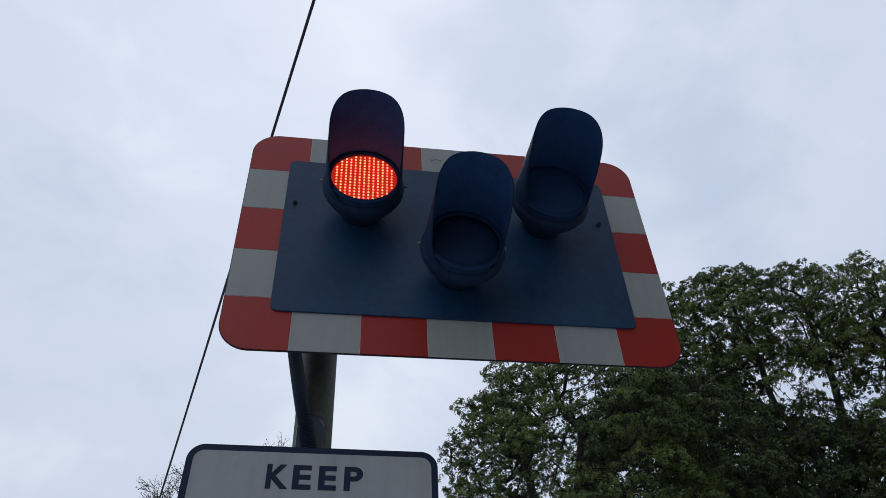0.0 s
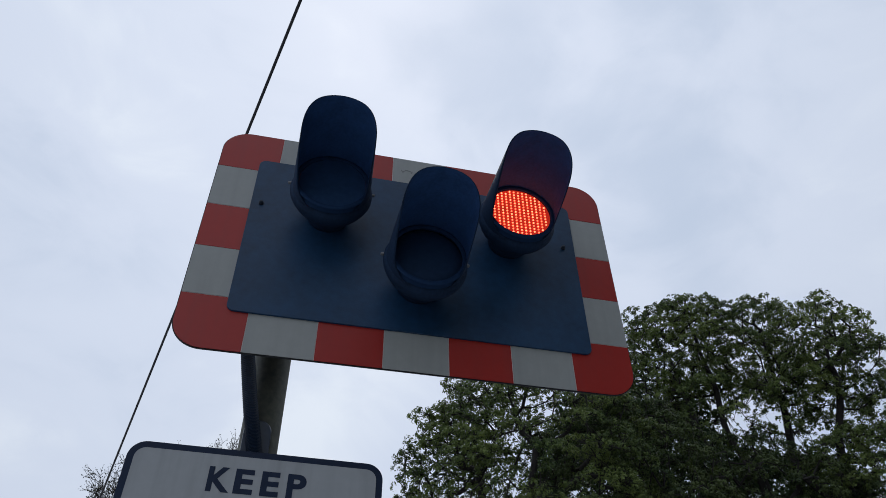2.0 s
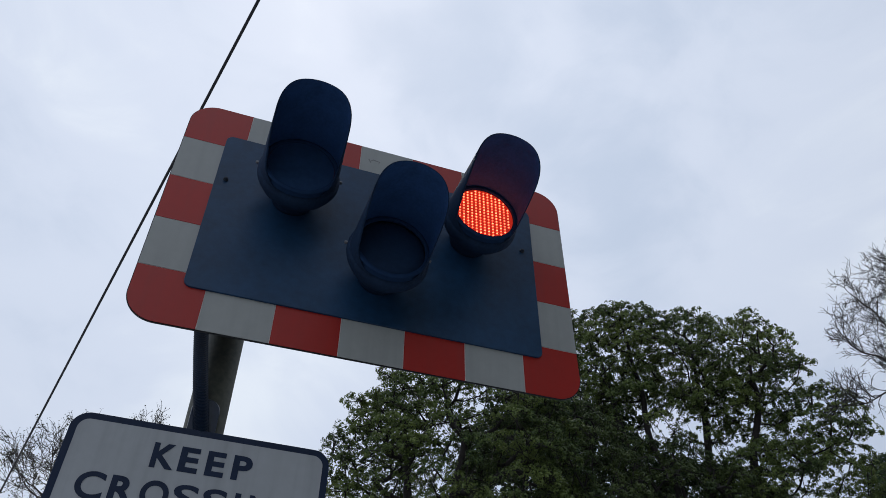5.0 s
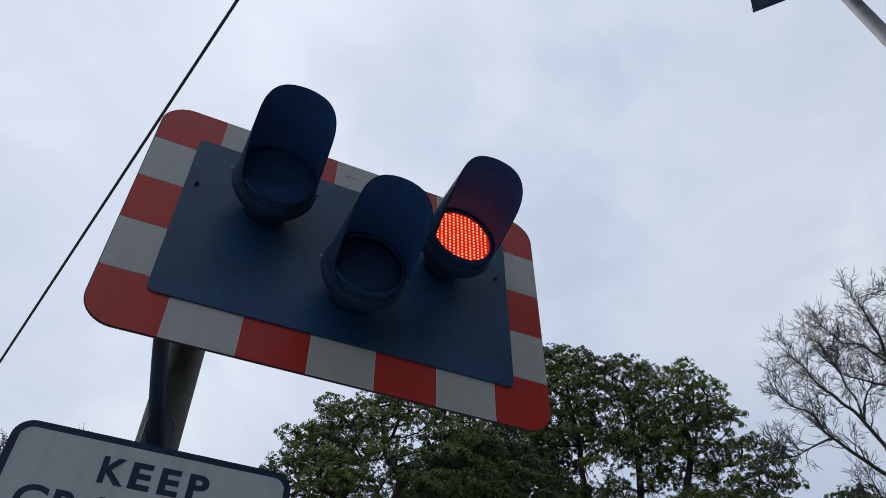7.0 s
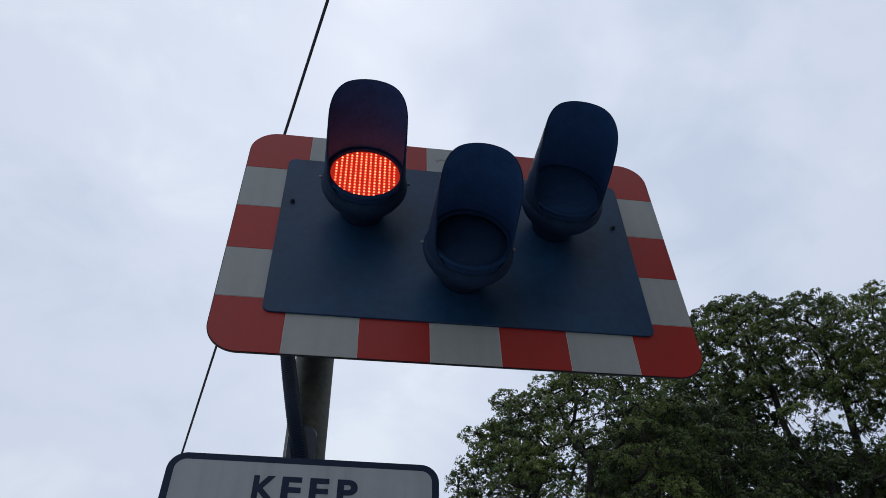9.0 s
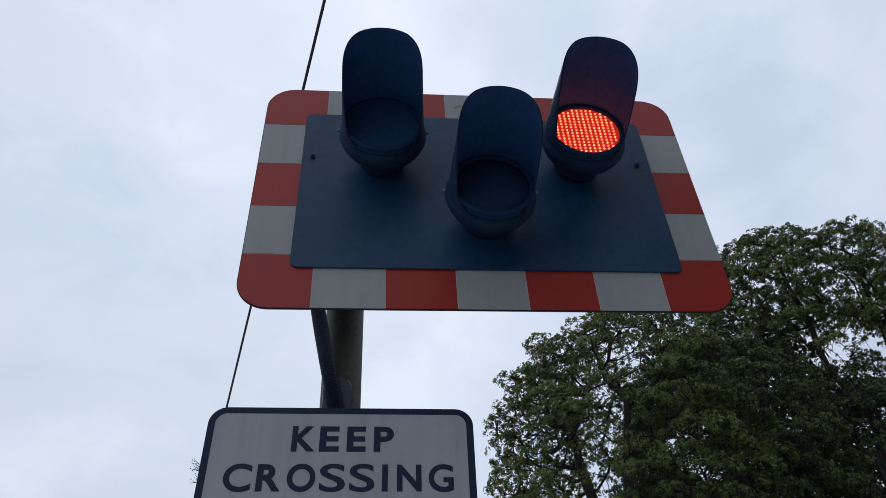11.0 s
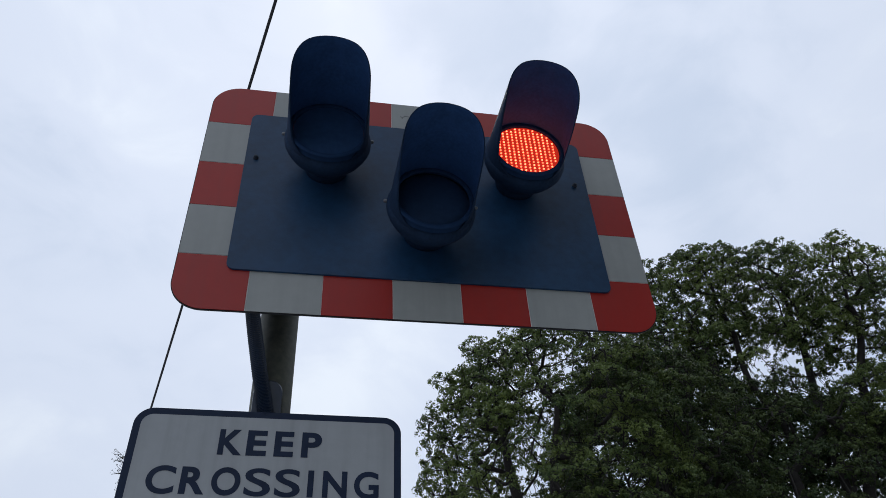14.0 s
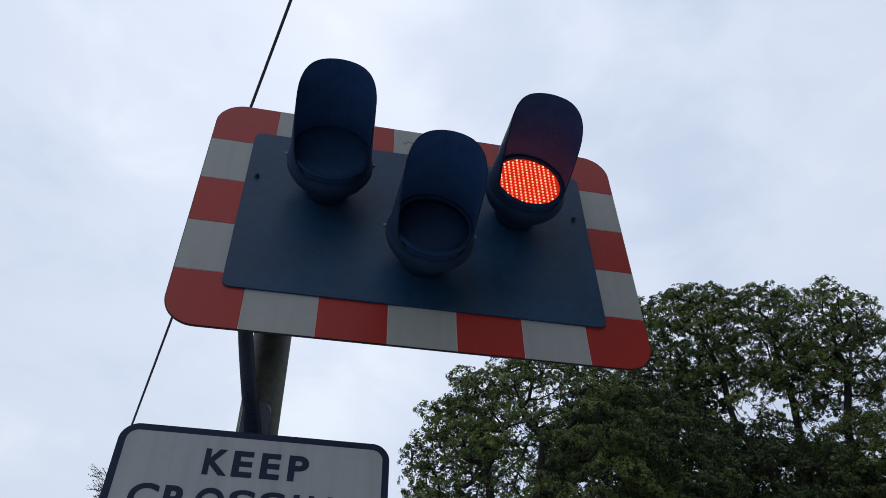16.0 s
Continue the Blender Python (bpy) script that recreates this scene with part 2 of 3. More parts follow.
def tube(path, radii, sides, verts, faces, cap=True):
    """Adds a tapered tube along path to verts and faces."""
    path = [Vector(p) for p in path]
    n0 = len(verts)
    ref = Vector((0.31, 0.17, 0.93))
    for i, p in enumerate(path):
        d = (path[min(i + 1, len(path) - 1)] - path[max(i - 1, 0)]).normalized()
        u = d.cross(ref)
        if u.length < 0.05:
            u = d.cross(Vector((1, 0, 0)))
        u.normalize()
        v = d.cross(u)
        for k in range(sides):
            a = 2 * math.pi * k / sides
            verts.append(p + (u * math.cos(a) + v * math.sin(a)) * radii[i])
    for i in range(len(path) - 1):
        for k in range(sides):
            a, b = n0 + i * sides + k, n0 + i * sides + (k + 1) % sides
            faces.append((a, b, b + sides, a + sides))
    if cap:
        faces.append(tuple(n0 + k for k in reversed(range(sides))))
        faces.append(tuple(n0 + (len(path) - 1) * sides + k for k in range(sides)))


def lathe(name, profile, mats, sides=40, smooth=True):
    """Turns a profile of (radius, y) about the y axis."""
    verts, faces = [], []
    for r, y in profile:
        for k in range(sides):
            a = 2 * math.pi * k / sides
            verts.append((r * math.cos(a), y, r * math.sin(a)))
    for i in range(len(profile) - 1):
        for k in range(sides):
            a, b = i * sides + k, i * sides + (k + 1) % sides
            faces.append((a, a + sides, b + sides, b))
    return mesh(name, verts, faces, mats, smooth)


def wobble(p, s, amount):
    return Vector((noise.noise(Vector(p) * s), noise.noise(Vector(p) * s + Vector((9, 3, 1))), noise.noise(Vector(p) * s + Vector((2, 8, 5))))) * amount


# ---- ground ----
def ground():
    n, size = 40, 900.0
    verts, faces = [], []
    for i in range(n + 1):
        for j in range(n + 1):
            x, y = (i / n - 0.5) * 2, (j / n - 0.5) * 2
            x, y = x * abs(x) * size, y * abs(y) * size
            far = min(1.0, max(0.0, (math.hypot(x, y) - 6) / 30))
            verts.append((x, y, far * 0.3 * noise.noise(Vector((x, y, 0)) * 0.08)))
    for i in range(n):
        for j in range(n):
            a = i * (n + 1) + j
            faces.append((a, a + n + 1, a + n + 2, a + 1))
    ob = new("ground", mesh("ground", verts, faces, M_GROUND, True))
    tagged(ob, "worn grey paved ground beside the level crossing", "ground", kind="structure")


ground()


def dark_mass_behind():
    """An unseen dark mass closing the place behind the viewer, added to darken reflections."""
    n, m, r = 60, 10, 9.0
    verts, faces = [], []
    for i in range(n + 1):
        a = radians(186 - 84 * i / n)
        top = 12.5 * min(1.0, 0.25 + i / 9) + 0.7 * noise.noise(Vector((i * 0.35, 2, 0)))
        for j in range(m + 1):
            u = j / m
            q = Vector((math.sin(a), math.cos(a), 0)) * (r + 1.6 * u * u + 0.5 * noise.noise(Vector((i * 0.4, j * 0.6, 7))))
            verts.append((q.x, q.y - 0.6, -0.1 + top * math.sin(u * math.pi / 2)))
    for i in range(n):
        for j in range(m):
            b = i * (m + 1) + j
            faces.append((b, b + 1, b + m + 2, b + m + 1))
    ob = new("backdrop", mesh("backdrop", verts, faces, M_DARKMASS, True))
    tagged(ob, "unseen dark green mass behind the viewer, added to darken reflections", "backdrop", kind="structure")


dark_mass_behind()

# ---- signal post ----
POST_X, POST_Y, POST_R = -0.325, 0.155, 0.0433


def signal_post():
    post = thing("signal_post", (POST_X, POST_Y, 0), "weathered olive-grey steel post carrying the crossing signal", "post")
    v, f = [], []
    tube([(0, 0, -0.2), (0, 0, 0.8), (0, 0, 1.6), (0, 0, 2.4), (0, 0, 2.93)], [POST_R] * 5, 40, v, f)
    part("pole", mesh("pole", v, f, M_POLE, True), post)
    v, f = [], []
    tube([(0, 0, 2.93), (0, 0, 2.945), (0, 0, 2.955)], [POST_R + 0.004, POST_R + 0.004, POST_R - 0.01], 32, v, f)
    part("post_cap", mesh("post_cap", v, f, M_HOSE), post, "black plastic post cap")
    cover = slab("access_cover", outline(-0.035, 0.025, 1.93, 2.186, (0.004, 0.004, 0.028, 0.028), 10), -0.049, -0.030, M_HOSE, 0.004)
    cover = part("access_cover", cover, post, "dark rounded cable entry cover")
    for z in (2.105, 2.075):
        v, f = [], []
        tube([(0.012, -0.052, z), (0.012, -0.046, z)], [0.0045, 0.0045], 10, v, f)
        part("cover_screw", mesh("cover_screw", v, f, M_BOLT), cover)
    # ribbed cable hose from behind the board down into the cover
    path, radii, v, f = [], [], [], []
    bend = [Vector((-0.078, -0.068, 2.473)), Vector((-0.054, -0.069, 2.329)), Vector((-0.026, -0.066, 2.195)), Vector((-0.004, -0.058, 2.100)), Vector((0.006, -0.044, 2.010))]
    n = 236
    for i in range(n + 1):
        s = i / n * (len(bend) - 1)
        k = min(int(s), len(bend) - 2)
        q = s - k
        p0, p1, p2, p3 = bend[max(k - 1, 0)], bend[k], bend[k + 1], bend[min(k + 2, len(bend) - 1)]
        path.append(0.5 * ((2 * p1) + (p2 - p0) * q + (2 * p0 - 5 * p1 + 4 * p2 - p3) * q * q + (3 * p1 - p0 - 3 * p2 + p3) * q ** 3))
        radii.append(0.0166 if i % 2 else 0.0142)
    tube(path, radii, 16, v, f)
    part("cable_hose", mesh("cable_hose", v, f, M_HOSE), post, "black corrugated cable hose")
    return post


signal_post()

# ---- crossing signal: chequered board with three hooded lamps ----
BX0, BX1, BZ0, BZ1 = -0.547, 0.5435, 2.284, 3.006
SEAM_X = (BX0, -0.390, -0.2325, -0.0775, 0.0775, 0.2325, 0.388, BX1)
SEAM_Z = (BZ0, 2.428, 2.574, 2.717, 2.862, BZ1)
PX, PZ0, PZ1 = 0.442, 2.389, 2.901
LAMP_Z, LENS_Y = 2.720, -0.125


def hood(name):
    """A long cowl: a full collar at the lens that opens below towards its front edge."""
    steps, around, t = 34, 44, 0.0028
    y0, y1 = -0.085, -0.334
    rows_out, rows_in = [], []
    for i in range(steps + 1):
        s = 1 - (1 - i / steps) ** 1.8
        y = y0 + (y1 - y0) * s
        k = min(1.0, max(0.0, (LENS_Y + 0.024 - y) / 0.048))
        half = 180 - 56 * math.sin(0.5 * math.pi * k) ** 0.7 - 22 * min(1.0, max(0.0, (LENS_Y - y) / 0.12))
        q = min(1.0, (y - y1) / 0.105)
        half *= 0.30 + 0.70 * math.sqrt(max(0.0, 1 - (1 - q) ** 2))
        r = 0.0985 - 0.0130 * s
        ro, ri = [], []
        for j in range(around + 1):
            a = radians(90 + half * (2 * j / around - 1))
            ro.append(Vector((r * math.cos(a) - 0.004 * s, y, r * math.sin(a))))
            ri.append(Vector(((r - t) * math.cos(a) - 0.004 * s, y, (r - t) * math.sin(a))))
        rows_out.append(ro)
        rows_in.append(ri)
    verts, faces, slots, w = [], [], [], around + 1
    for rows in (rows_out, rows_in):
        for r in rows:
            verts += r
    m = (steps + 1) * w
    for i in range(steps):
        for j in range(around):
            a = i * w + j
            faces.append((a, a + w, a + w + 1, a + 1))
            faces.append((m + a, m + a + 1, m + a + w + 1, m + a + w))
            slots += [1, 0]
        for j in (0, around):
            a = i * w + j
            faces.append((a, m + a, m + a + w, a + w) if j == 0 else (a, a + w, m + a + w, m + a))
            slots.append(1)
    for i in (0, steps):
        for j in range(around):
            a = i * w + j
            faces.append((a, a + 1, m + a + 1, m + a) if i == 0 else (a, m + a, m + a + 1, a + 1))
            slots.append(1)
    return mesh(name, verts, faces, [M_HOOD, M_BODY], True, slots)


def led_face():
    """A round diode board, lit on the front, plain dark behind; turns over about its level axis."""
    R, sides = 0.0820, 48
    verts, faces, slots = [], [], []
    for y in (-0.004, 0.004):
        for k in range(sides):
            a = 2 * math.pi * k / sides
            verts.append((R * math.cos(a), y, R * math.sin(a)))
    faces.append(tuple(range(sides)))
    slots.append(0)
    faces.append(tuple(reversed(range(sides, 2 * sides))))
    slots.append(2)
    for k in range(sides):
        j = (k + 1) % sides
        faces.append((j, k, sides + k, sides + j))
        slots.append(2)
    for i in range(-7, 8):
        for j in range(-9, 10):
            x, z = i * 0.0114, j * 0.0104
            if math.hypot(x, z) > R - 0.004:
                continue
            b = len(verts)
            for y, r in ((-0.004, 0.0025), (-0.0060, 0.0019)):
                for k in range(8):
                    a = math.pi * k / 4
                    verts.append((x + r * math.cos(a), y, z + r * math.sin(a)))
            faces.append(tuple(range(b + 8, b + 16)))
            slots.append(1)
            for k in range(8):
                q = (k + 1) % 8
                faces.append((b + k, b + q, b + 8 + q, b + 8 + k))
                slots.append(1)
    return mesh("led_face", verts, faces, [M_LEDPLATE, M_LEDDOT, M_LENSOFF], slots=slots)


def signal():
    sig = thing("crossing_signal", (0, 0, 0), "level crossing signal, black board with chequered red and white border", "signal")
    part("backplate", slab("backplate", outline(BX0 - 0.002, BX1 + 0.002, BZ0 - 0.002, BZ1 + 0.002, [0.072] * 4, 14), 0.0, 0.003, M_RIM), sig)
    part("sheet_base", slab("sheet_base", outline(BX0 + 0.001, BX1 - 0.001, BZ0 + 0.001, BZ1 - 0.001, [0.069] * 4, 14), -0.001, -0.0001, M_PALE), sig)
    g = 0.0008

    def block(x0, x1, z0, z1, red, radii=(0, 0, 0, 0)):
        name = "red_sheet" if red else "white_sheet"
        part(name, slab(name, outline(x0, x1, z0, z1, radii, 12), -0.0022, -0.0012, M_RED if red else M_WHITE), sig)

    for i in range(7):
        x0, x1, red = SEAM_X[i] + (g if i else 0), SEAM_X[i + 1] - (g if i < 6 else 0), i % 2 == 0
        rb = (0.07 if i == 0 else 0, 0.07 if i == 6 else 0, 0, 0)
        rt = (0, 0, 0.07 if i == 6 else 0, 0.07 if i == 0 else 0)
        corner = i in (0, 6)
        block(x0, x1, SEAM_Z[0], SEAM_Z[1] - g if corner else PZ0 + 0.006, red, rb)
        block(x0, x1, SEAM_Z[4] + g if corner else PZ1 - 0.006, SEAM_Z[5], red, rt)
    for i in (1, 2, 3):
        for x0, x1 in ((BX0, -PX + 0.006), (PX - 0.006, BX1)):
            block(x0, x1, SEAM_Z[i] + g, SEAM_Z[i + 1] - g, i == 2)
    part("black_panel", slab("black_panel", outline(-PX, PX, PZ0, PZ1, [0.018] * 4, 6), -0.0075, -0.0025, M_BLACK, 0.001), sig, "flat black signal panel")
    for x in (-0.416, 0.408):
        b = lathe("panel_bolt", [(0.0, -0.009), (0.0036, -0.0088), (0.0046, -0.0075), (0.0046, -0.003), (0.0064, -0.003), (0.0064, 0.0)], M_BOLT, 14)
        part("panel_bolt", b, sig).location = (x, -0.0075, 2.737)
    for k, (dx, dz, dr, ln) in enumerate(((0.0, 0.0, 62, 0.014), (0.007, 0.004, -40, 0.012), (0.018, 0.006, 12, 0.020), (0.028, 0.001, -70, 0.010))):
        me = slab("scuff_mark", outline(-ln / 2, ln / 2, -0.001, 0.001, (0, 0, 0, 0)), -0.0028, -0.0021, M_SCRAWL)
        ob = part("scuff_mark", me, sig)
        ob.location, ob.rotation_euler = (-0.050 + dx, 0, 2.952 + dz), (0, radians(dr), 0)
    for z in (2.45, 2.84):
        part("mounting_bracket", slab("mounting_bracket", outline(POST_X - 0.06, POST_X + 0.06, z - 0.02, z + 0.02, [0.004] * 4, 2), 0.003, POST_Y - POST_R + 0.002, M_RIM), sig)

    faces = []
    body = lathe("lamp", [(0.0870, LENS_Y + 0.01), (0.0925, LENS_Y + 0.008), (0.0960, -0.113), (0.1005, -0.109), (0.1025, -0.103), (0.1025, -0.092), (0.099, -0.083), (0.091, -0.068),
                          (0.077, -0.054), (0.066, -0.040), (0.060, -0.026), (0.052, -0.004), (0.0, -0.004), (0.0, -0.030), (0.050, -0.044), (0.078, -0.070), (0.0875, -0.095),
                          (0.0875, LENS_Y + 0.012), (0.0870, LENS_Y + 0.01)], M_BODY, 48)
    hood_mesh, led_mesh = hood("hood"), led_face()
    rim = lathe("lens_rim", [(0.0945, LENS_Y - 0.008), (0.0925, LENS_Y - 0.0105), (0.0840, LENS_Y - 0.0105), (0.0828, LENS_Y - 0.0095), (0.0825, LENS_Y - 0.0045), (0.0945, LENS_Y + 0.006)], M_RING, 48)
    screw = lathe("hood_screw", [(0.0, -0.008), (0.0032, -0.007), (0.0042, -0.005), (0.0042, 0.0)], M_SCREW, 12)
    amber = lathe("amber_lens", [(0.0, LENS_Y - 0.010), (0.03, LENS_Y - 0.0085), (0.06, LENS_Y - 0.004), (0.082, LENS_Y + 0.002), (0.086, LENS_Y + 0.006)], M_AMBER, 40)
    for x, z, kind in ((-0.243, LAMP_Z, "red"), (0.0, 2.527, "amber"), (0.243, LAMP_Z, "red")):
        lamp = part("lamp", body, sig, "black round lamp with a long hood, " + ("flashing red" if kind == "red" else "unlit amber"))
        lamp.location = (x, -0.0035, z)
        part("hood", hood_mesh, lamp)
        part("lens_rim", rim, lamp)
        for sx in (-1, 1):
            s = part("hood_screw", screw, lamp)
            s.location, s.rotation_euler = (sx * 0.102, -0.097, 0.012), (0, 0, radians(-90 if sx < 0 else 90))
        if kind == "red":
            led = part("led_face", led_mesh, lamp, "round red diode lamp face")
            led.location = (0, LENS_Y, 0)
            faces.append(led)
        else:
            part("amber_lens", amber, lamp, "dark unlit amber lens")
    return faces


LED_LEFT, LED_RIGHT = signal()


# ---- sign below ----
def lettering(text, boxes, left, width, z0, height, parent):
    """Capitals of the built-in font, thickened; boxes: each letter's start and end in hundredths of the word's width."""
    for ch, a, b in zip(text, boxes[::2], boxes[1::2]):
        cu = bpy.data.curves.new("letter", "FONT")
        cu.body, cu.size, cu.offset, cu.extrude, cu.resolution_u = ch, 0.07, {"S": 0.0010, "C": 0.0015, "G": 0.0016, "O": 0.0018}.get(ch, 0.0023), 0.0003, 6
        tmp = new("tmp", cu)
        me = bpy.data.meshes.new_from_object(tmp.evaluated_get(bpy.context.evaluated_depsgraph_get()))
        bpy.data.objects.remove(tmp)
        co = np.empty(len(me.vertices) * 3)
        me.vertices.foreach_get("co", co)
        co = co.reshape(-1, 3)
        lo, hi = co.min(0), co.max(0)
        over = 0.0012 if ch in "COSG" else 0.0
        out = np.empty_like(co)
        out[:, 0] = left + width * (a + (b - a) * (co[:, 0] - lo[0]) / (hi[0] - lo[0])) / 100
        out[:, 1] = -0.0030 - co[:, 2]
        out[:, 2] = z0 - over + (co[:, 1] - lo[1]) / (hi[1] - lo[1]) * (height + 2 * over)
        me.vertices.foreach_set("co", out.ravel())
        me.materials.clear()
        me.materials.append(M_INK)
        me.name = "letter"
        me.update()
        part("letter", me, parent)


def crossing_sign():
    s = thing("crossing_sign", (-0.3162, 0.083, 1.929), "grey-white reflective sign reading keep crossing clear, black border", "sign")
    s.rotation_euler = (0, radians(0.7), 0)
    w, zt, zb, rim = 0.2619, 0.1674, -0.1426, 0.0143
    part("plate", slab("plate", outline(-w, w, zb, zt, [0.036] * 4, 10), -0.001, 0.002, M_INK), s, "black bordered sign plate")
    part("sign_face", slab("sign_face", outline(-w + rim, w - rim, zb + rim, zt - rim, [0.022] * 4, 8), -0.0026, -0.0011, M_SIGN), s)
    lettering("KEEP", (0, 23, 27, 46.3, 53.7, 72.4, 80.2, 100), -0.0956, 0.1985, 0.0734, 0.0528, s)
    lettering("CROSSING", (0, 12, 14.2, 24.8, 27.2, 39.5, 41.2, 52.5, 54.2, 65.3, 68.4, 71, 75, 85.8, 88.9, 100), -0.2149, 0.4330, -0.0053, 0.0528, s)
    lettering("CLEAR", (0, 19.5, 24.6, 37.5, 42, 56, 60, 78.5, 83.5, 100), -0.1304, 0.2640, -0.0834, 0.0528, s)
    for z in (-0.07, 0.06):
        part("clamp", slab("clamp", outline(-0.068, 0.050, z - 0.012, z + 0.012, [0.003] * 4, 2), 0.0021, POST_Y - POST_R - 0.081, M_RIM), s)


crossing_sign()


# ---- overhead cable ----
def cable():
    a, b = Vector((-0.675, 1.5, 5.637)), Vector((-1.900, 6.0, 4.877))
    d = b - a
    ob = thing("overhead_cable", a, "single black overhead cable crossing the sky", "cable")
    v, f = [], []
    pts = [d * (-1.6 + 6.1 * i / 30) for i in range(31)]
    pts = [p + Vector((0, 0, 0.0012 * ((p.length / 4.6) - 0.5) ** 2)) for p in pts]
    tube(pts, [0.0105] * len(pts), 10, v, f)
    part("sheath", mesh("sheath", v, f, M_CABLE, True), ob)


cable()


# ---- lamp post with a flat panel ----
def panel_post():
    base = Vector((3.232, -0.601, 0))
    ob = thing("lamp_post", base, "tall galvanised steel post with a dark flat panel", "lamp post")
    v, f = [], []
    tube([(0.0024, -0.009, -0.2), (-0.036, 0.135, 3), (-0.079, 0.297, 6.6)], [0.044] * 3, 24, v, f)
    part("pole", mesh("pole", v, f, M_GALV, True), ob, "mottled galvanised pole")
    e1, e2 = Vector((0.64, -0.77, 0)), Vector((-0.77, -0.64, 0))
    p0 = Vector((2.72, 0.07, 6.20)) - base
    corners = [p0, p0 + e1 * 1.0, p0 + e1 * 1.0 + e2 * 0.62, p0 + e2 * 0.62]

    def plate(name, inset, z0, z1, m, parent):
        c = [p0 + e1 * a + e2 * b for a, b in ((inset, inset), (1.0 - inset, inset), (1.0 - inset, 0.62 - inset), (inset, 0.62 - inset))]
        vs = [p + Vector((0, 0, z0)) for p in c] + [p + Vector((0, 0, z1)) for p in c]
        fs = [(3, 2, 1, 0), (4, 5, 6, 7)] + [(i, (i + 1) % 4, 4 + (i + 1) % 4, 4 + i) for i in range(4)]
        return part(name, mesh(name, vs, fs, m), parent)

    fr = plate("panel", 0.0, 0.0, 0.035, M_PANEL, ob)
    plate("panel_underside", 0.035, -0.004, -0.0005, M_CELL, fr)
    v, f = [], []
    mid_p = p0 + e1 * 0.5 + e2 * 0.25
    tube([(-0.0726, 0.272, 6.05), (mid_p.x, mid_p.y, mid_p.z - 0.01)], [0.018, 0.018], 12, v, f)
    part("bracket", mesh("bracket", v, f, M_GALV), ob)


panel_post()

# ---- trees ----
EYE = Vector((-0.30, -1.33, 1.38))


def bearing(az, dist, z=0.0):
    """A place at a bearing (degrees right of +y) and a level distance from where one stands."""
    return Vector((EYE.x + dist * math.sin(radians(az)), EYE.y + dist * math.cos(radians(az)), z))


def leaves(tufts, outs, rng, per, size, spread, material, name="crown"):
    """Rounded lumps of small folded blades that lie on the lump like shingles, as one mesh."""
    n = len(tufts) * per
    c = np.repeat(np.array([tuple(p) for p in tufts]), per, axis=0)
    o = np.repeat(np.array([tuple(p) for p in outs]), per, axis=0)
    reach = np.repeat(rng.uniform(0.7, 1.3, (len(tufts), 1)), per, axis=0) * spread
    s = rng.normal(size=(n, 3)) * 0.62 + o * 0.55 + np.array([0, 0, 0.22])
    s /= np.linalg.norm(s, axis=1)[:, None]
    up = s + rng.normal(size=(n, 3)) * 0.15
    up /= np.linalg.norm(up, axis=1)[:, None]
    axis = np.cross(up, rng.normal(size=(n, 3))) + np.array([0, 0, -0.12])
    axis /= np.linalg.norm(axis, axis=1)[:, None]
    side = np.cross(axis, up)
    side /= np.linalg.norm(side, axis=1)[:, None] + 1e-9
    ln = size * rng.uniform(0.65, 1.15, (n, 1))
    wd = ln * rng.uniform(0.36, 0.50, (n, 1))
    fold = np.cross(side, axis) * wd * 0.25
    base = c + s * reach * rng.uniform(0.70, 1.05, (n, 1)) - axis * ln * 0.5
    p0, p2 = base, base + axis * ln
    p1 = base + axis * ln * 0.58 + side * wd + fold
    p3 = base + axis * ln * 0.58 - side * wd + fold
    verts = np.stack([p0, p1, p2, p3], axis=1).reshape(-1, 3)
    me = bpy.data.meshes.new(name)
    me.vertices.add(4 * n)
    me.vertices.foreach_set("co", verts.ravel())
    me.loops.add(6 * n)
    q = np.arange(n)[:, None] * 4
    me.loops.foreach_set("vertex_index", (q + np.array([0, 1, 2, 0, 2, 3])).ravel())
    me.polygons.add(2 * n)
    me.polygons.foreach_set("loop_start", np.arange(2 * n) * 3)
    me.materials.append(material)
    me.update(calc_edges=True)
    me.validate()
    return me


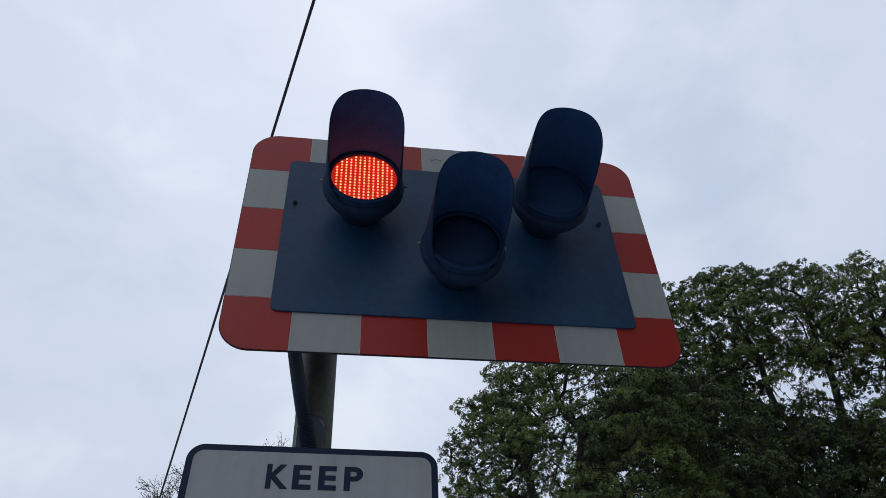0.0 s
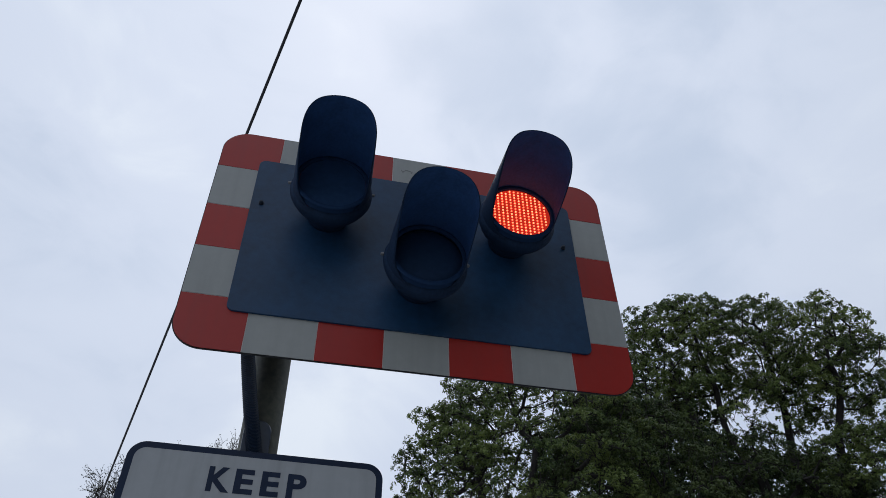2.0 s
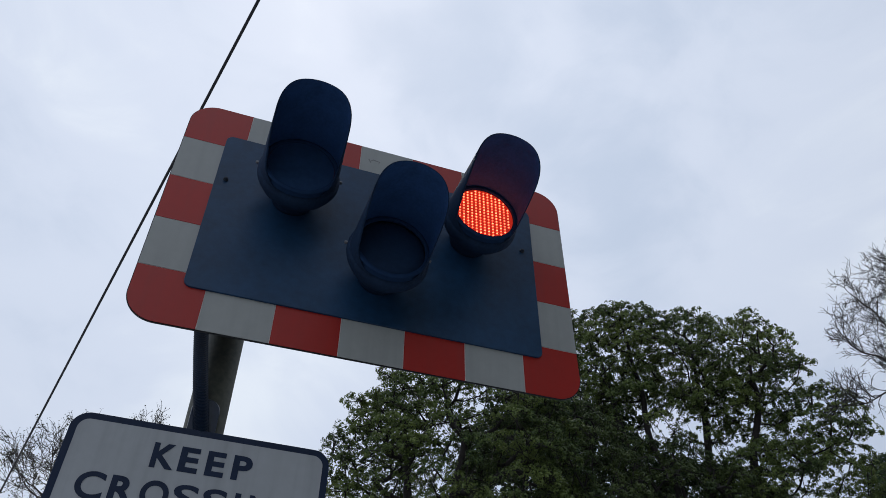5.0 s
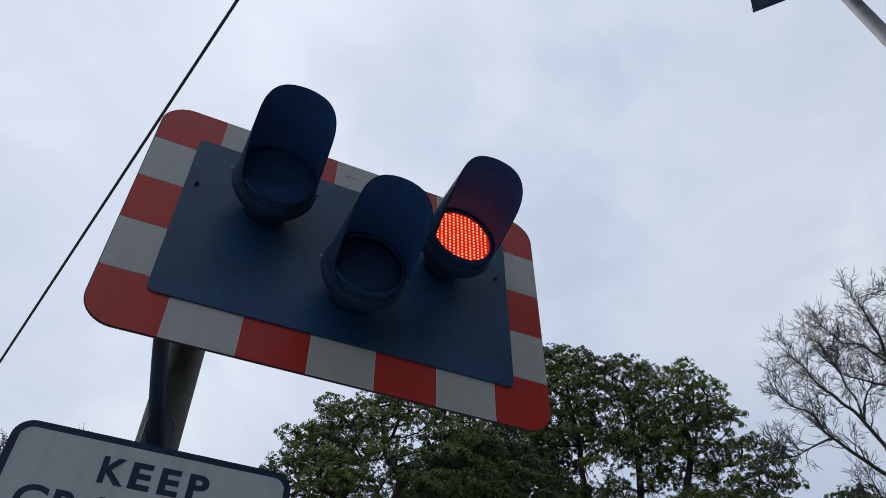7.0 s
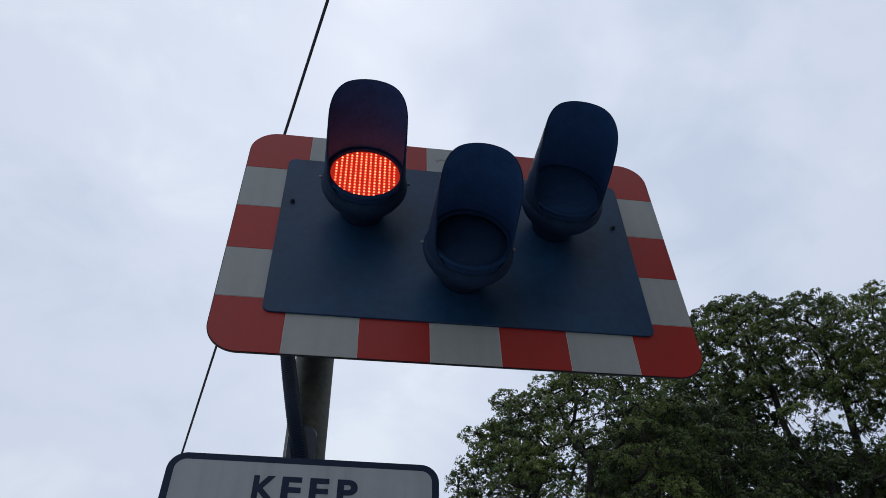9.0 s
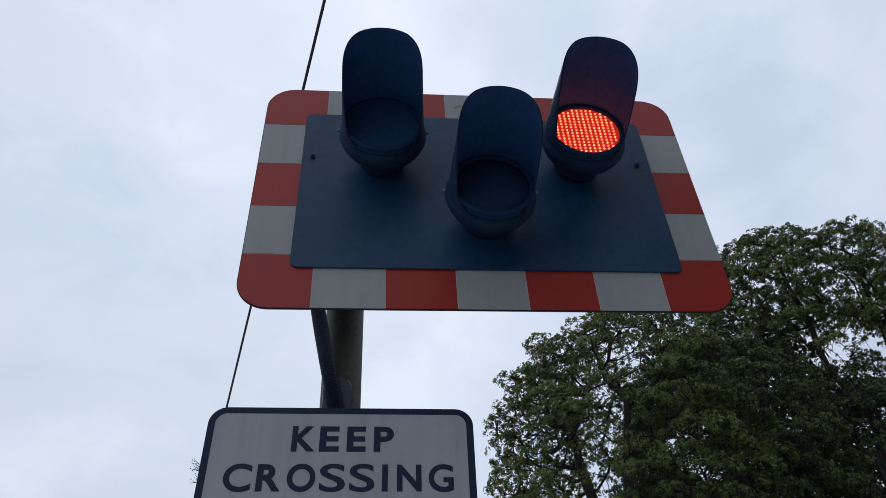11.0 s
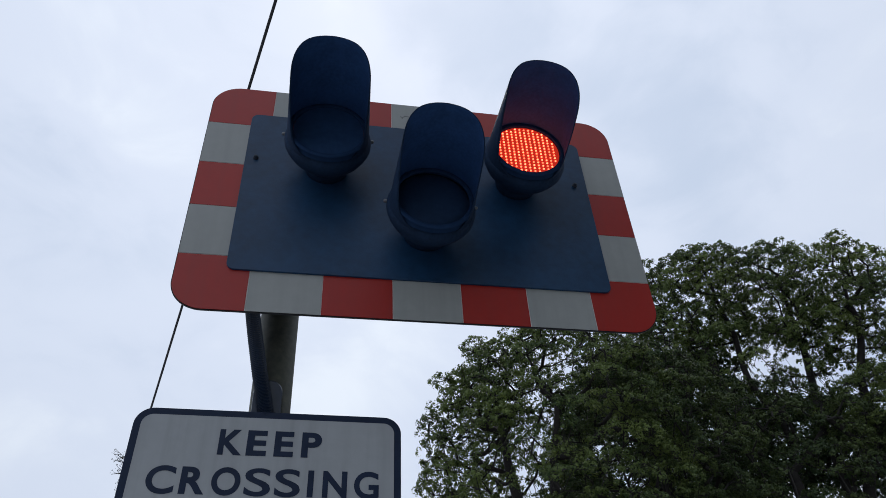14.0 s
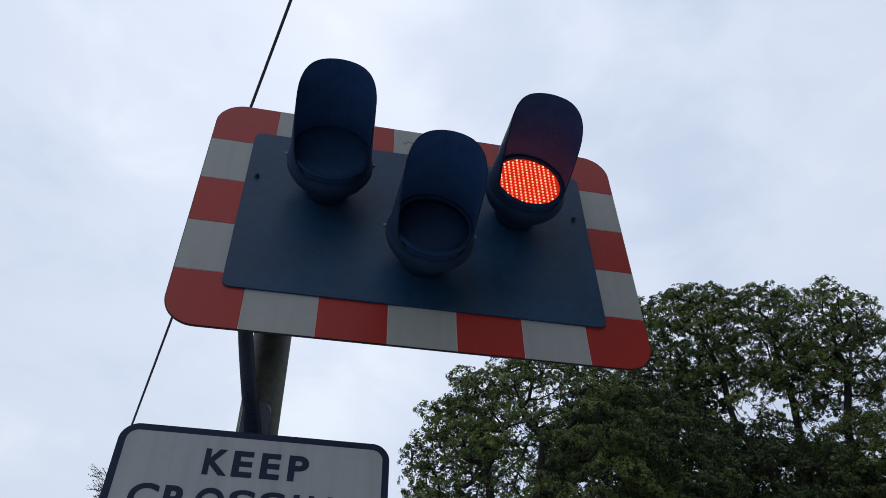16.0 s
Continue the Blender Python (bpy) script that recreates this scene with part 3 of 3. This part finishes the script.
def leafy_tree(label, base, stems, blobs, seed, per, size, material, gap=-0.10, apart=0.42, lumps=15, girth=0.0078, reach=760, name="tree"):
    """stems: (bearing, distance, top height, fork height). blobs: (centre, semi-axes, tufts). A shell of leaf tufts over each blob, with
    gaps between clumps; branches run from the stems to the tufts and thicken with what they carry."""
    rng = np.random.default_rng(seed)
    ob = thing(name, base, label, "tree", "trees beyond the crossing")
    shift = Vector((seed * 3.7, seed * 1.3, 0))
    tufts, outs, pads = [], [], np.full((4000, 3), 1e6)
    held = 0
    for bi, (centre, semi, count) in enumerate(blobs):
        made = tries = 0
        while made < count and tries < count:
            tries += 1
            d = Vector(rng.normal(size=3)).normalized()
            if d.z < -0.25 and rng.random() < 0.55:
                continue
            q = Vector((d.x * semi[0], d.y * semi[1], d.z * semi[2]))
            lump = 0.17 * noise.noise(q * 0.8 + shift) + 0.12 * noise.noise(q * 2.1 + shift)
            inward = min(1.0, rng.exponential(0.24)) / (sum(semi) / 3)
            p = Vector(centre) + q * (1 + lump - inward)
            if 0.8 * noise.noise(p * 1.0 + shift) + 0.6 * noise.noise(p * 2.7 + shift) < gap and rng.random() < 0.9:
                continue
            if p.z < 1.5 or np.min(np.linalg.norm(pads[:held + 1] - np.array(p), axis=1)) < apart * rng.uniform(0.8, 1.1):
                continue
            if any(bj != bi and sum(((p[k] - c2[k]) / s2[k]) ** 2 for k in range(3)) < 0.45 for bj, (c2, s2, _) in enumerate(blobs)):
                continue
            pads[held] = tuple(p)
            held += 1
            # a shallow domed pad of leaf lumps, open below
            wide = apart * rng.uniform(0.40, 0.90)
            lean = (Vector((0, 0, 1)) + d * 0.55 + Vector(rng.normal(size=3)) * 0.2).normalized()
            across = lean.cross(Vector((0.6, 0.8, 0.1))).normalized()
            along = lean.cross(across)
            for _ in range(max(5, int(lumps * (wide / apart / 0.7) ** 2))):
                a, r = rng.uniform(0, 2 * math.pi), math.sqrt(rng.uniform(0.02, 1))
                e = across * math.cos(a) * r + along * math.sin(a) * r + lean * (0.65 * math.sqrt(1.02 - r * r) + rng.normal() * 0.10)
                tufts.append(p - base + e * wide)
                outs.append((e + lean * 0.25).normalized())
                made += 1
    # stems
    pos, parent, load, root = [], [], [], []
    for si, (az, dist, top, fork) in enumerate(stems):
        foot, head = Vector((0, 0, -0.2)), bearing(az, dist, top) - base
        last = -1
        steps = int(top / 0.3)
        for k in range(steps + 1):
            z = -0.2 + (top + 0.2) * k / steps
            u = max(0.0, (z - fork) / max(0.1, top - fork)) ** 0.8
            q = Vector((head.x * u, head.y * u, z)) + wobble(Vector((seed, si * 5.0, z * 0.5)), 1.0, 0.28 * min(1.0, z / 3))
            pos.append(q)
            parent.append(last)
            load.append(0)
            root.append(-1)
            last = len(pos) - 1
    first_branch = len(pos)
    ends = [tufts[k] for k in rng.permutation(len(tufts))[:reach]]
    cap = 40000
    arr = np.full((cap, 3), 1e6)
    arr[:len(pos)] = [tuple(q) for q in pos]
    n = len(pos)
    ends.sort(key=lambda q: float(np.min(np.linalg.norm(arr[:first_branch] - np.array(q), axis=1))))
    for q in ends:
        a = np.array(q)
        gapv = a - arr[:n]
        dist = np.linalg.norm(gapv, axis=1)
        cost = dist + np.maximum(0.0, 0.25 * dist - gapv[:, 2]) * 0.9
        k = int(np.argmin(cost))
        origin = pos[k]
        length = (q - origin).length
        steps = max(1, int(length / 0.28))
        last, mine = k, root[k]
        for st in range(1, steps + 1):
            u = st / steps
            g = origin.lerp(q, u) + Vector((0, 0, -0.10 * length * math.sin(math.pi * u)))
            if st < steps:
                g += wobble(g * 1.0 + shift, 1.6, 0.16)
            pos.append(g)
            parent.append(last)
            load.append(0)
            root.append(len(pos) - 1 if mine == -1 else mine)
            mine = root[-1]
            arr[n] = tuple(g)
            n += 1
            last = len(pos) - 1
        load[last] += 1
    for k in range(len(pos) - 1, -1, -1):
        if parent[k] >= 0:
            load[parent[k]] += load[k]
    rad = [girth * max(1, c) ** 0.5 for c in load]
    groups = {}
    for k in range(len(pos)):
        if parent[k] >= 0:
            groups.setdefault(root[k] if k >= first_branch else -1, []).append(k)
    for g, ks in groups.items():
        v, f = [], []
        for k in ks:
            r0 = rad[parent[k]] if (k < first_branch or k not in (g,)) else rad[k] * 1.1
            r0 = min(r0, rad[k] * 1.6)
            tube([pos[parent[k]], pos[k]], [r0, rad[k]], 8 if g == -1 else (6 if rad[k] > 0.03 else 4), v, f, False)
        if g == -1:
            part("trunk", mesh("trunk", v, f, M_BARK, True), ob, "dark furrowed trunk")
        else:
            part("limb", mesh("limb", v, f, M_BARK, True), ob)
    v, f = [], []
    for q in tufts[::2]:
        a = np.array(q)
        k = int(np.argmin(np.linalg.norm(arr[:n] - a, axis=1)))
        if (pos[k] - q).length > 0.55:
            continue
        m = pos[k].lerp(q, 0.5) + wobble(q, 3.0, 0.05)
        tube([pos[k], m, q], [0.008, 0.006, 0.004], 3, v, f, False)
    tagged(part("twig_mass", mesh("twig_mass", v, f, M_BARK), ob), kind="stuff")
    crown = part("crown", leaves(tufts, outs, rng, per, size, size * 1.45, material), ob, "small green leaves in rounded clumps")
    tagged(crown, kind="stuff")
    return ob


def grow(p, d, length, radius, depth, rng, v, f, tips, lift, pull, sides, thin=0.0065, bend=0.20):
    """One bare branch and its children."""
    steps = 5 if depth > 1 else 3
    path, radii, q, dirs = [p], [radius], p.copy(), d.copy()
    for i in range(steps):
        dirs = (dirs + Vector(rng.normal(size=3)) * bend + Vector((0, 0, lift)) + pull * 0.05).normalized()
        q = q + dirs * (length / steps)
        path.append(q.copy())
        radii.append(radius * (1 - 0.5 * (i + 1) / steps))
    tube(path, radii, max(3, sides), v, f, False)
    if depth == 0:
        tips.append((path[-1], dirs))
        return
    kids = rng.integers(3, 5)
    for k in range(kids):
        at = min(steps, max(1, int(round(steps * (0.3 + 0.7 * (k + 1) / kids)))))
        axis = Vector(rng.normal(size=3)).normalized()
        side = (axis - axis.dot(dirs) * dirs).normalized()
        turn = rng.uniform(0.35, 0.85) if k < kids - 1 else 0.2
        nd = (dirs * math.cos(turn) + side * math.sin(turn)).normalized()
        grow(path[at], nd, length * rng.uniform(0.58, 0.80), max(thin, radii[at] * rng.uniform(0.5, 0.72)), depth - 1, rng, v, f, tips, lift, pull, sides - 1, thin, bend)


def bare_tree(label, base, height, limbs, seed, depth, trunk_r, lift, buds=None, bud_per=0, bud_size=0.05, pull=(0, 0, 0), thin=0.0065):
    """limbs: (share of the trunk's height, bearing, rise in degrees, length)."""
    rng = np.random.default_rng(seed)
    ob = thing("tree", base, label, "tree", "trees beyond the crossing")
    v, f = [], []
    trunk = [Vector((0.25 * noise.noise(Vector((seed, i * 0.4, 0))), 0.25 * noise.noise(Vector((seed, 5, i * 0.4))), height * i / 8)) for i in range(9)]
    trunk[0] = Vector((0, 0, -0.2))
    tube(trunk, [trunk_r * (1.2 - 0.085 * i) for i in range(9)], 10, v, f)
    part("trunk", mesh("trunk", v, f, M_BAREBARK, True), ob)
    tips = []
    for share, az, rise, length in limbs:
        k = share * 8
        i = min(7, int(k))
        p = trunk[i].lerp(trunk[i + 1], k - i)
        d = Vector((math.sin(radians(az)) * math.cos(radians(rise)), math.cos(radians(az)) * math.cos(radians(rise)), math.sin(radians(rise))))
        v, f = [], []
        grow(p, d, length, trunk_r * 0.48, depth, rng, v, f, tips, lift, Vector(pull), 7, thin)
        part("branch", mesh("branch", v, f, M_BAREBARK), ob)
    if buds:
        pts = [p for p, d in tips]
        outs = [d for p, d in tips]
        tagged(part("bud_mass", leaves(pts, outs, rng, bud_per, bud_size, 0.05, buds, "buds"), ob, "small opening buds"), kind="stuff")
    return ob


def arching_tree(label, az, dist, fork, limbs, seed):
    """limbs: (girth, points along it as bearing, elevation, distance); fans of fine twigs grow along the outer part of each limb."""
    rng = np.random.default_rng(seed)
    base = bearing(az, dist)
    ob = thing("tree", base, label, "tree", "trees beyond the crossing")
    v, f = [], []
    tube([Vector((0.05 * math.sin(i), 0, -0.2 + (fork + 0.7) * i / 8)) for i in range(9)], [0.24 - 0.011 * i for i in range(9)], 12, v, f)
    part("trunk", mesh("trunk", v, f, M_BAREBARK, True), ob)
    for girth, knots in limbs:
        pts = [bearing(a, d, EYE.z + d * math.tan(radians(e))) - base for a, e, d in knots]
        path = []
        for k in range(len(pts) - 1):
            p0, p1, p2, p3 = pts[max(k - 1, 0)], pts[k], pts[k + 1], pts[min(k + 2, len(pts) - 1)]
            for i in range(6):
                q = i / 6
                path.append(0.5 * ((2 * p1) + (p2 - p0) * q + (2 * p0 - 5 * p1 + 4 * p2 - p3) * q * q + (3 * p1 - p0 - 3 * p2 + p3) * q ** 3))
        path.append(pts[-1])
        path = [p + wobble(p, 2.2, 0.07) * (1 if i else 0) for i, p in enumerate(path)]
        n = len(path) - 1
        radii = [0.72 * girth * (1 - 0.78 * (i / n) ** 0.8) for i in range(n + 1)]
        v, f, tips = [], [], []
        tube(path, radii, 8, v, f, False)
        for i in range(max(2, int(n * 0.36)), n + 1):
            u = i / n
            along = (path[min(i + 1, n)] - path[max(i - 1, 0)]).normalized()
            for k in range(3 if i == n else (2 if u > 0.6 and i % 2 else 1)):
                axis = Vector(rng.normal(size=3)).normalized()
                side = (axis - axis.dot(along) * along).normalized()
                turn = rng.uniform(0.45, 1.15) if i < n else rng.uniform(0.0, 0.7)
                nd = (along * math.cos(turn) + side * math.sin(turn) + Vector((0, 0, 0.15))).normalized()
                grow(path[i], nd, rng.uniform(0.27, 0.46), max(0.010, radii[i] * 0.42), 2 if i % 3 else 3, rng, v, f, tips, 0.05, along * 0.3, 5, 0.0052, 0.27)
        part("branch", mesh("branch", v, f, M_BAREBARK), ob)
    return ob


def woods():
    A = 15.0
    leafy_tree("broad green oak in new leaf over dark branches", bearing(20.0, A), [(20.5, A, 9.0, 3.0), (16.2, A, 8.4, 2.6)],
               [(bearing(21.2, A, 7.2), (2.65, 2.5, 3.8), 9500), (bearing(14.8, A, 7.0), (1.20, 1.7, 3.2), 3600)],
               11, 18, 0.046, M_LEAF_A, -0.42, 0.42, 21)
    leafy_tree("green oak with a dense rounded crown, leaves coloured darker for shade", bearing(28.5, 16.0), [(28.0, 16.0, 8.6, 3.2)],
               [(bearing(27.6, 16.0, 6.7), (2.2, 2.2, 3.9), 6500)], 17, 18, 0.048, M_LEAF_SHADED, -0.5, 0.42, 21)
    B = 19.0
    leafy_tree("tall green tree with several upright stems and an open crown", bearing(38.5, B), [(33.4, B, 13.4, 3.0), (36.2, B, 14.0, 2.5), (41.4, B, 13.2, 3.0), (45.6, B, 12.3, 3.5)],
               [(bearing(34.6, B, 13.2), (1.8, 1.8, 1.5), 3000), (bearing(39.4, B, 12.82), (1.9, 1.8, 1.2), 2700), (bearing(43.9, B, 12.33), (1.45, 1.7, 1.25), 2200), (bearing(47.2, B, 11.65), (0.75, 1.0, 0.75), 800),
                (bearing(43.2, B, 11.0), (1.5, 1.4, 0.6), 800), (bearing(31.6, B, 12.4), (1.2, 1.4, 1.9), 1700), (bearing(48.9, B, 9.9), (0.9, 1.2, 1.0), 1000), (bearing(45.8, B, 8.5), (2.0, 1.8, 1.2), 2100),
                (bearing(37.5, B, 10.7), (2.9, 1.6, 1.0), 900)],
               23, 18, 0.050, M_LEAF_A, -0.42, 0.40, 19)
    leafy_tree("undergrowth tree below the tall crown, shade put into its leaf colour", bearing(37.0, 18.0), [(37.0, 18.0, 7.6, 2.0)],
               [(bearing(37.0, 18.0, 7.1), (3.4, 2.2, 2.4), 5800)], 29, 16, 0.052, M_LEAF_SHADED, -0.5, 0.42, 20)
    C = 21.5
    leafy_tree("dark green tree standing behind the oak", bearing(29.0, C), [(28.5, C, 11.5, 3.0), (31.0, C, 10.5, 3.0)],
               [(bearing(29.0, C, 8.8), (3.4, 2.8, 4.5), 6500), (bearing(38.0, C, 8.0), (3.3, 2.5, 2.5), 2000)], 37, 10, 0.12, M_LEAF_B, -0.45, 0.5)
    D = 27.0
    leafy_tree("dark green tree farther off, rounded crown", bearing(55.0, D), [(55.0, D, 10.5, 3.0)],
               [(bearing(55.0, D, 8.5), (3.2, 2.9, 3.5), 4200)], 41, 10, 0.12, M_LEAF_B, -0.3, 0.5)
    arching_tree("leafless tree with arching grey branches", 60.3, 15.0, 6.3, [
        (0.075, [(60.3, 19.5, 15.0), (58.9, 21.8, 14.9), (56.6, 24.6, 14.7), (55.4, 26.2, 14.6), (54.8, 27.9, 14.5), (53.1, 29.3, 14.3)]),
        (0.035, [(55.4, 26.0, 14.6), (53.7, 25.7, 14.5), (52.4, 25.7, 14.4)]),
        (0.080, [(60.3, 19.5, 15.0), (58.9, 23.0, 15.2), (58.0, 26.5, 15.3), (56.6, 28.8, 15.4), (55.9, 30.3, 15.5), (54.9, 32.1, 15.6)]),
        (0.035, [(58.0, 26.5, 15.3), (58.9, 28.2, 15.1), (59.6, 28.9, 14.9), (60.0, 30.4, 14.8)]),
        (0.040, [(58.0, 26.6, 15.3), (58.0, 28.8, 15.6), (57.6, 30.5, 15.8), (57.3, 32.3, 16.0)]),
        (0.110, [(60.3, 19.5, 15.0), (61.6, 23.5, 15.0), (61.9, 27.0, 15.0), (61.2, 29.4, 14.9), (61.6, 31.4, 14.8), (61.3, 33.4, 14.6)]),
        (0.045, [(61.1, 29.4, 14.9), (60.3, 31.2, 15.1), (58.8, 31.9, 15.2), (58.1, 33.0, 15.3)]),
        (0.045, [(61.4, 28.0, 15.0), (58.7, 29.3, 14.7), (57.6, 30.5, 14.5)]),
        (0.060, [(61.9, 27.0, 15.0), (63.6, 29.5, 15.3), (64.4, 32.0, 15.5), (64.2, 34.0, 15.7)]),
        (0.060, [(61.6, 23.5, 15.0), (64.2, 26.0, 15.2), (66.6, 28.0, 15.4), (67.8, 30.5, 15.6)]),
        (0.030, [(60.1, 18.6, 15.0), (58.2, 20.6, 14.7), (57.0, 22.2, 14.6)])], 5)
    bare_tree("thin young tree with small opening leaves", bearing(55.8, 17.0), 6.5,
              [(0.6, 280, 40, 1.2), (0.7, 90, 45, 1.2), (0.78, 300, 50, 1.2), (0.86, 200, 50, 1.1), (0.92, 40, 60, 1.1), (0.99, 290, 72, 1.1)],
              31, 3, 0.08, 0.05, M_LEAF_B, 6, 0.085)
    bare_tree("twiggy tree just coming into bud", bearing(-8.9, 20.0), 8.0,
              [(0.55, 300, 40, 1.1), (0.62, 80, 42, 1.4), (0.66, 200, 45, 1.3), (0.72, 270, 50, 1.15), (0.78, 120, 52, 1.3), (0.84, 20, 55, 1.3), (0.9, 300, 60, 1.2), (0.98, 90, 70, 1.2), (0.95, 250, 62, 1.2)],
              9, 5, 0.15, 0.06, M_LEAF_C, 2, 0.045, thin=0.0080)
    bare_tree("second twiggy tree coming into bud", bearing(-5.9, 21.0), 9.1,
              [(0.6, 290, 45, 1.4), (0.68, 90, 48, 1.4), (0.75, 200, 50, 1.3), (0.82, 300, 56, 1.3), (0.9, 60, 60, 1.3), (0.98, 270, 72, 1.2)],
              14, 5, 0.13, 0.06, M_LEAF_C, 2, 0.045, thin=0.0080)


woods()


# ---- what moves: the two red lamp faces turn in and out in turn ----
def motions():
    period, first, lit = 0.753, 0.540, 0.356
    tick = 1.0 / FPS
    flips = []
    n = -1
    while first + n * period < 16.3:
        on = first + n * period
        flips += [(on, True), (on + lit, False)]
        n += 1
    for led, mine in ((LED_LEFT, True), (LED_RIGHT, False)):
        state = 0.0 if mine else 178.0  # at the start the left lamp is lit
        rows = [(0.0, state)]
        for t, left_on in flips:
            if t < 0.05 or t > 15.97:
                continue
            goal = 0.0 if left_on == mine else 178.0
            t0 = math.floor(t * 10 + 1e-6) / 10
            if goal == rows[-1][1]:
                continue
            a = rows[-1][1]
            for k in range(3):
                rows.append((t0 + k * tick, a + (goal - a) * k / 2))
        rows.append((16.0, rows[-1][1]))
        rows = sorted({round(t, 4): (t, a) for t, a in rows}.items())
        walk(led, [(t, pose(0, LENS_Y, 0, -a, 0, 0)) for _, (t, a) in rows])


motions()
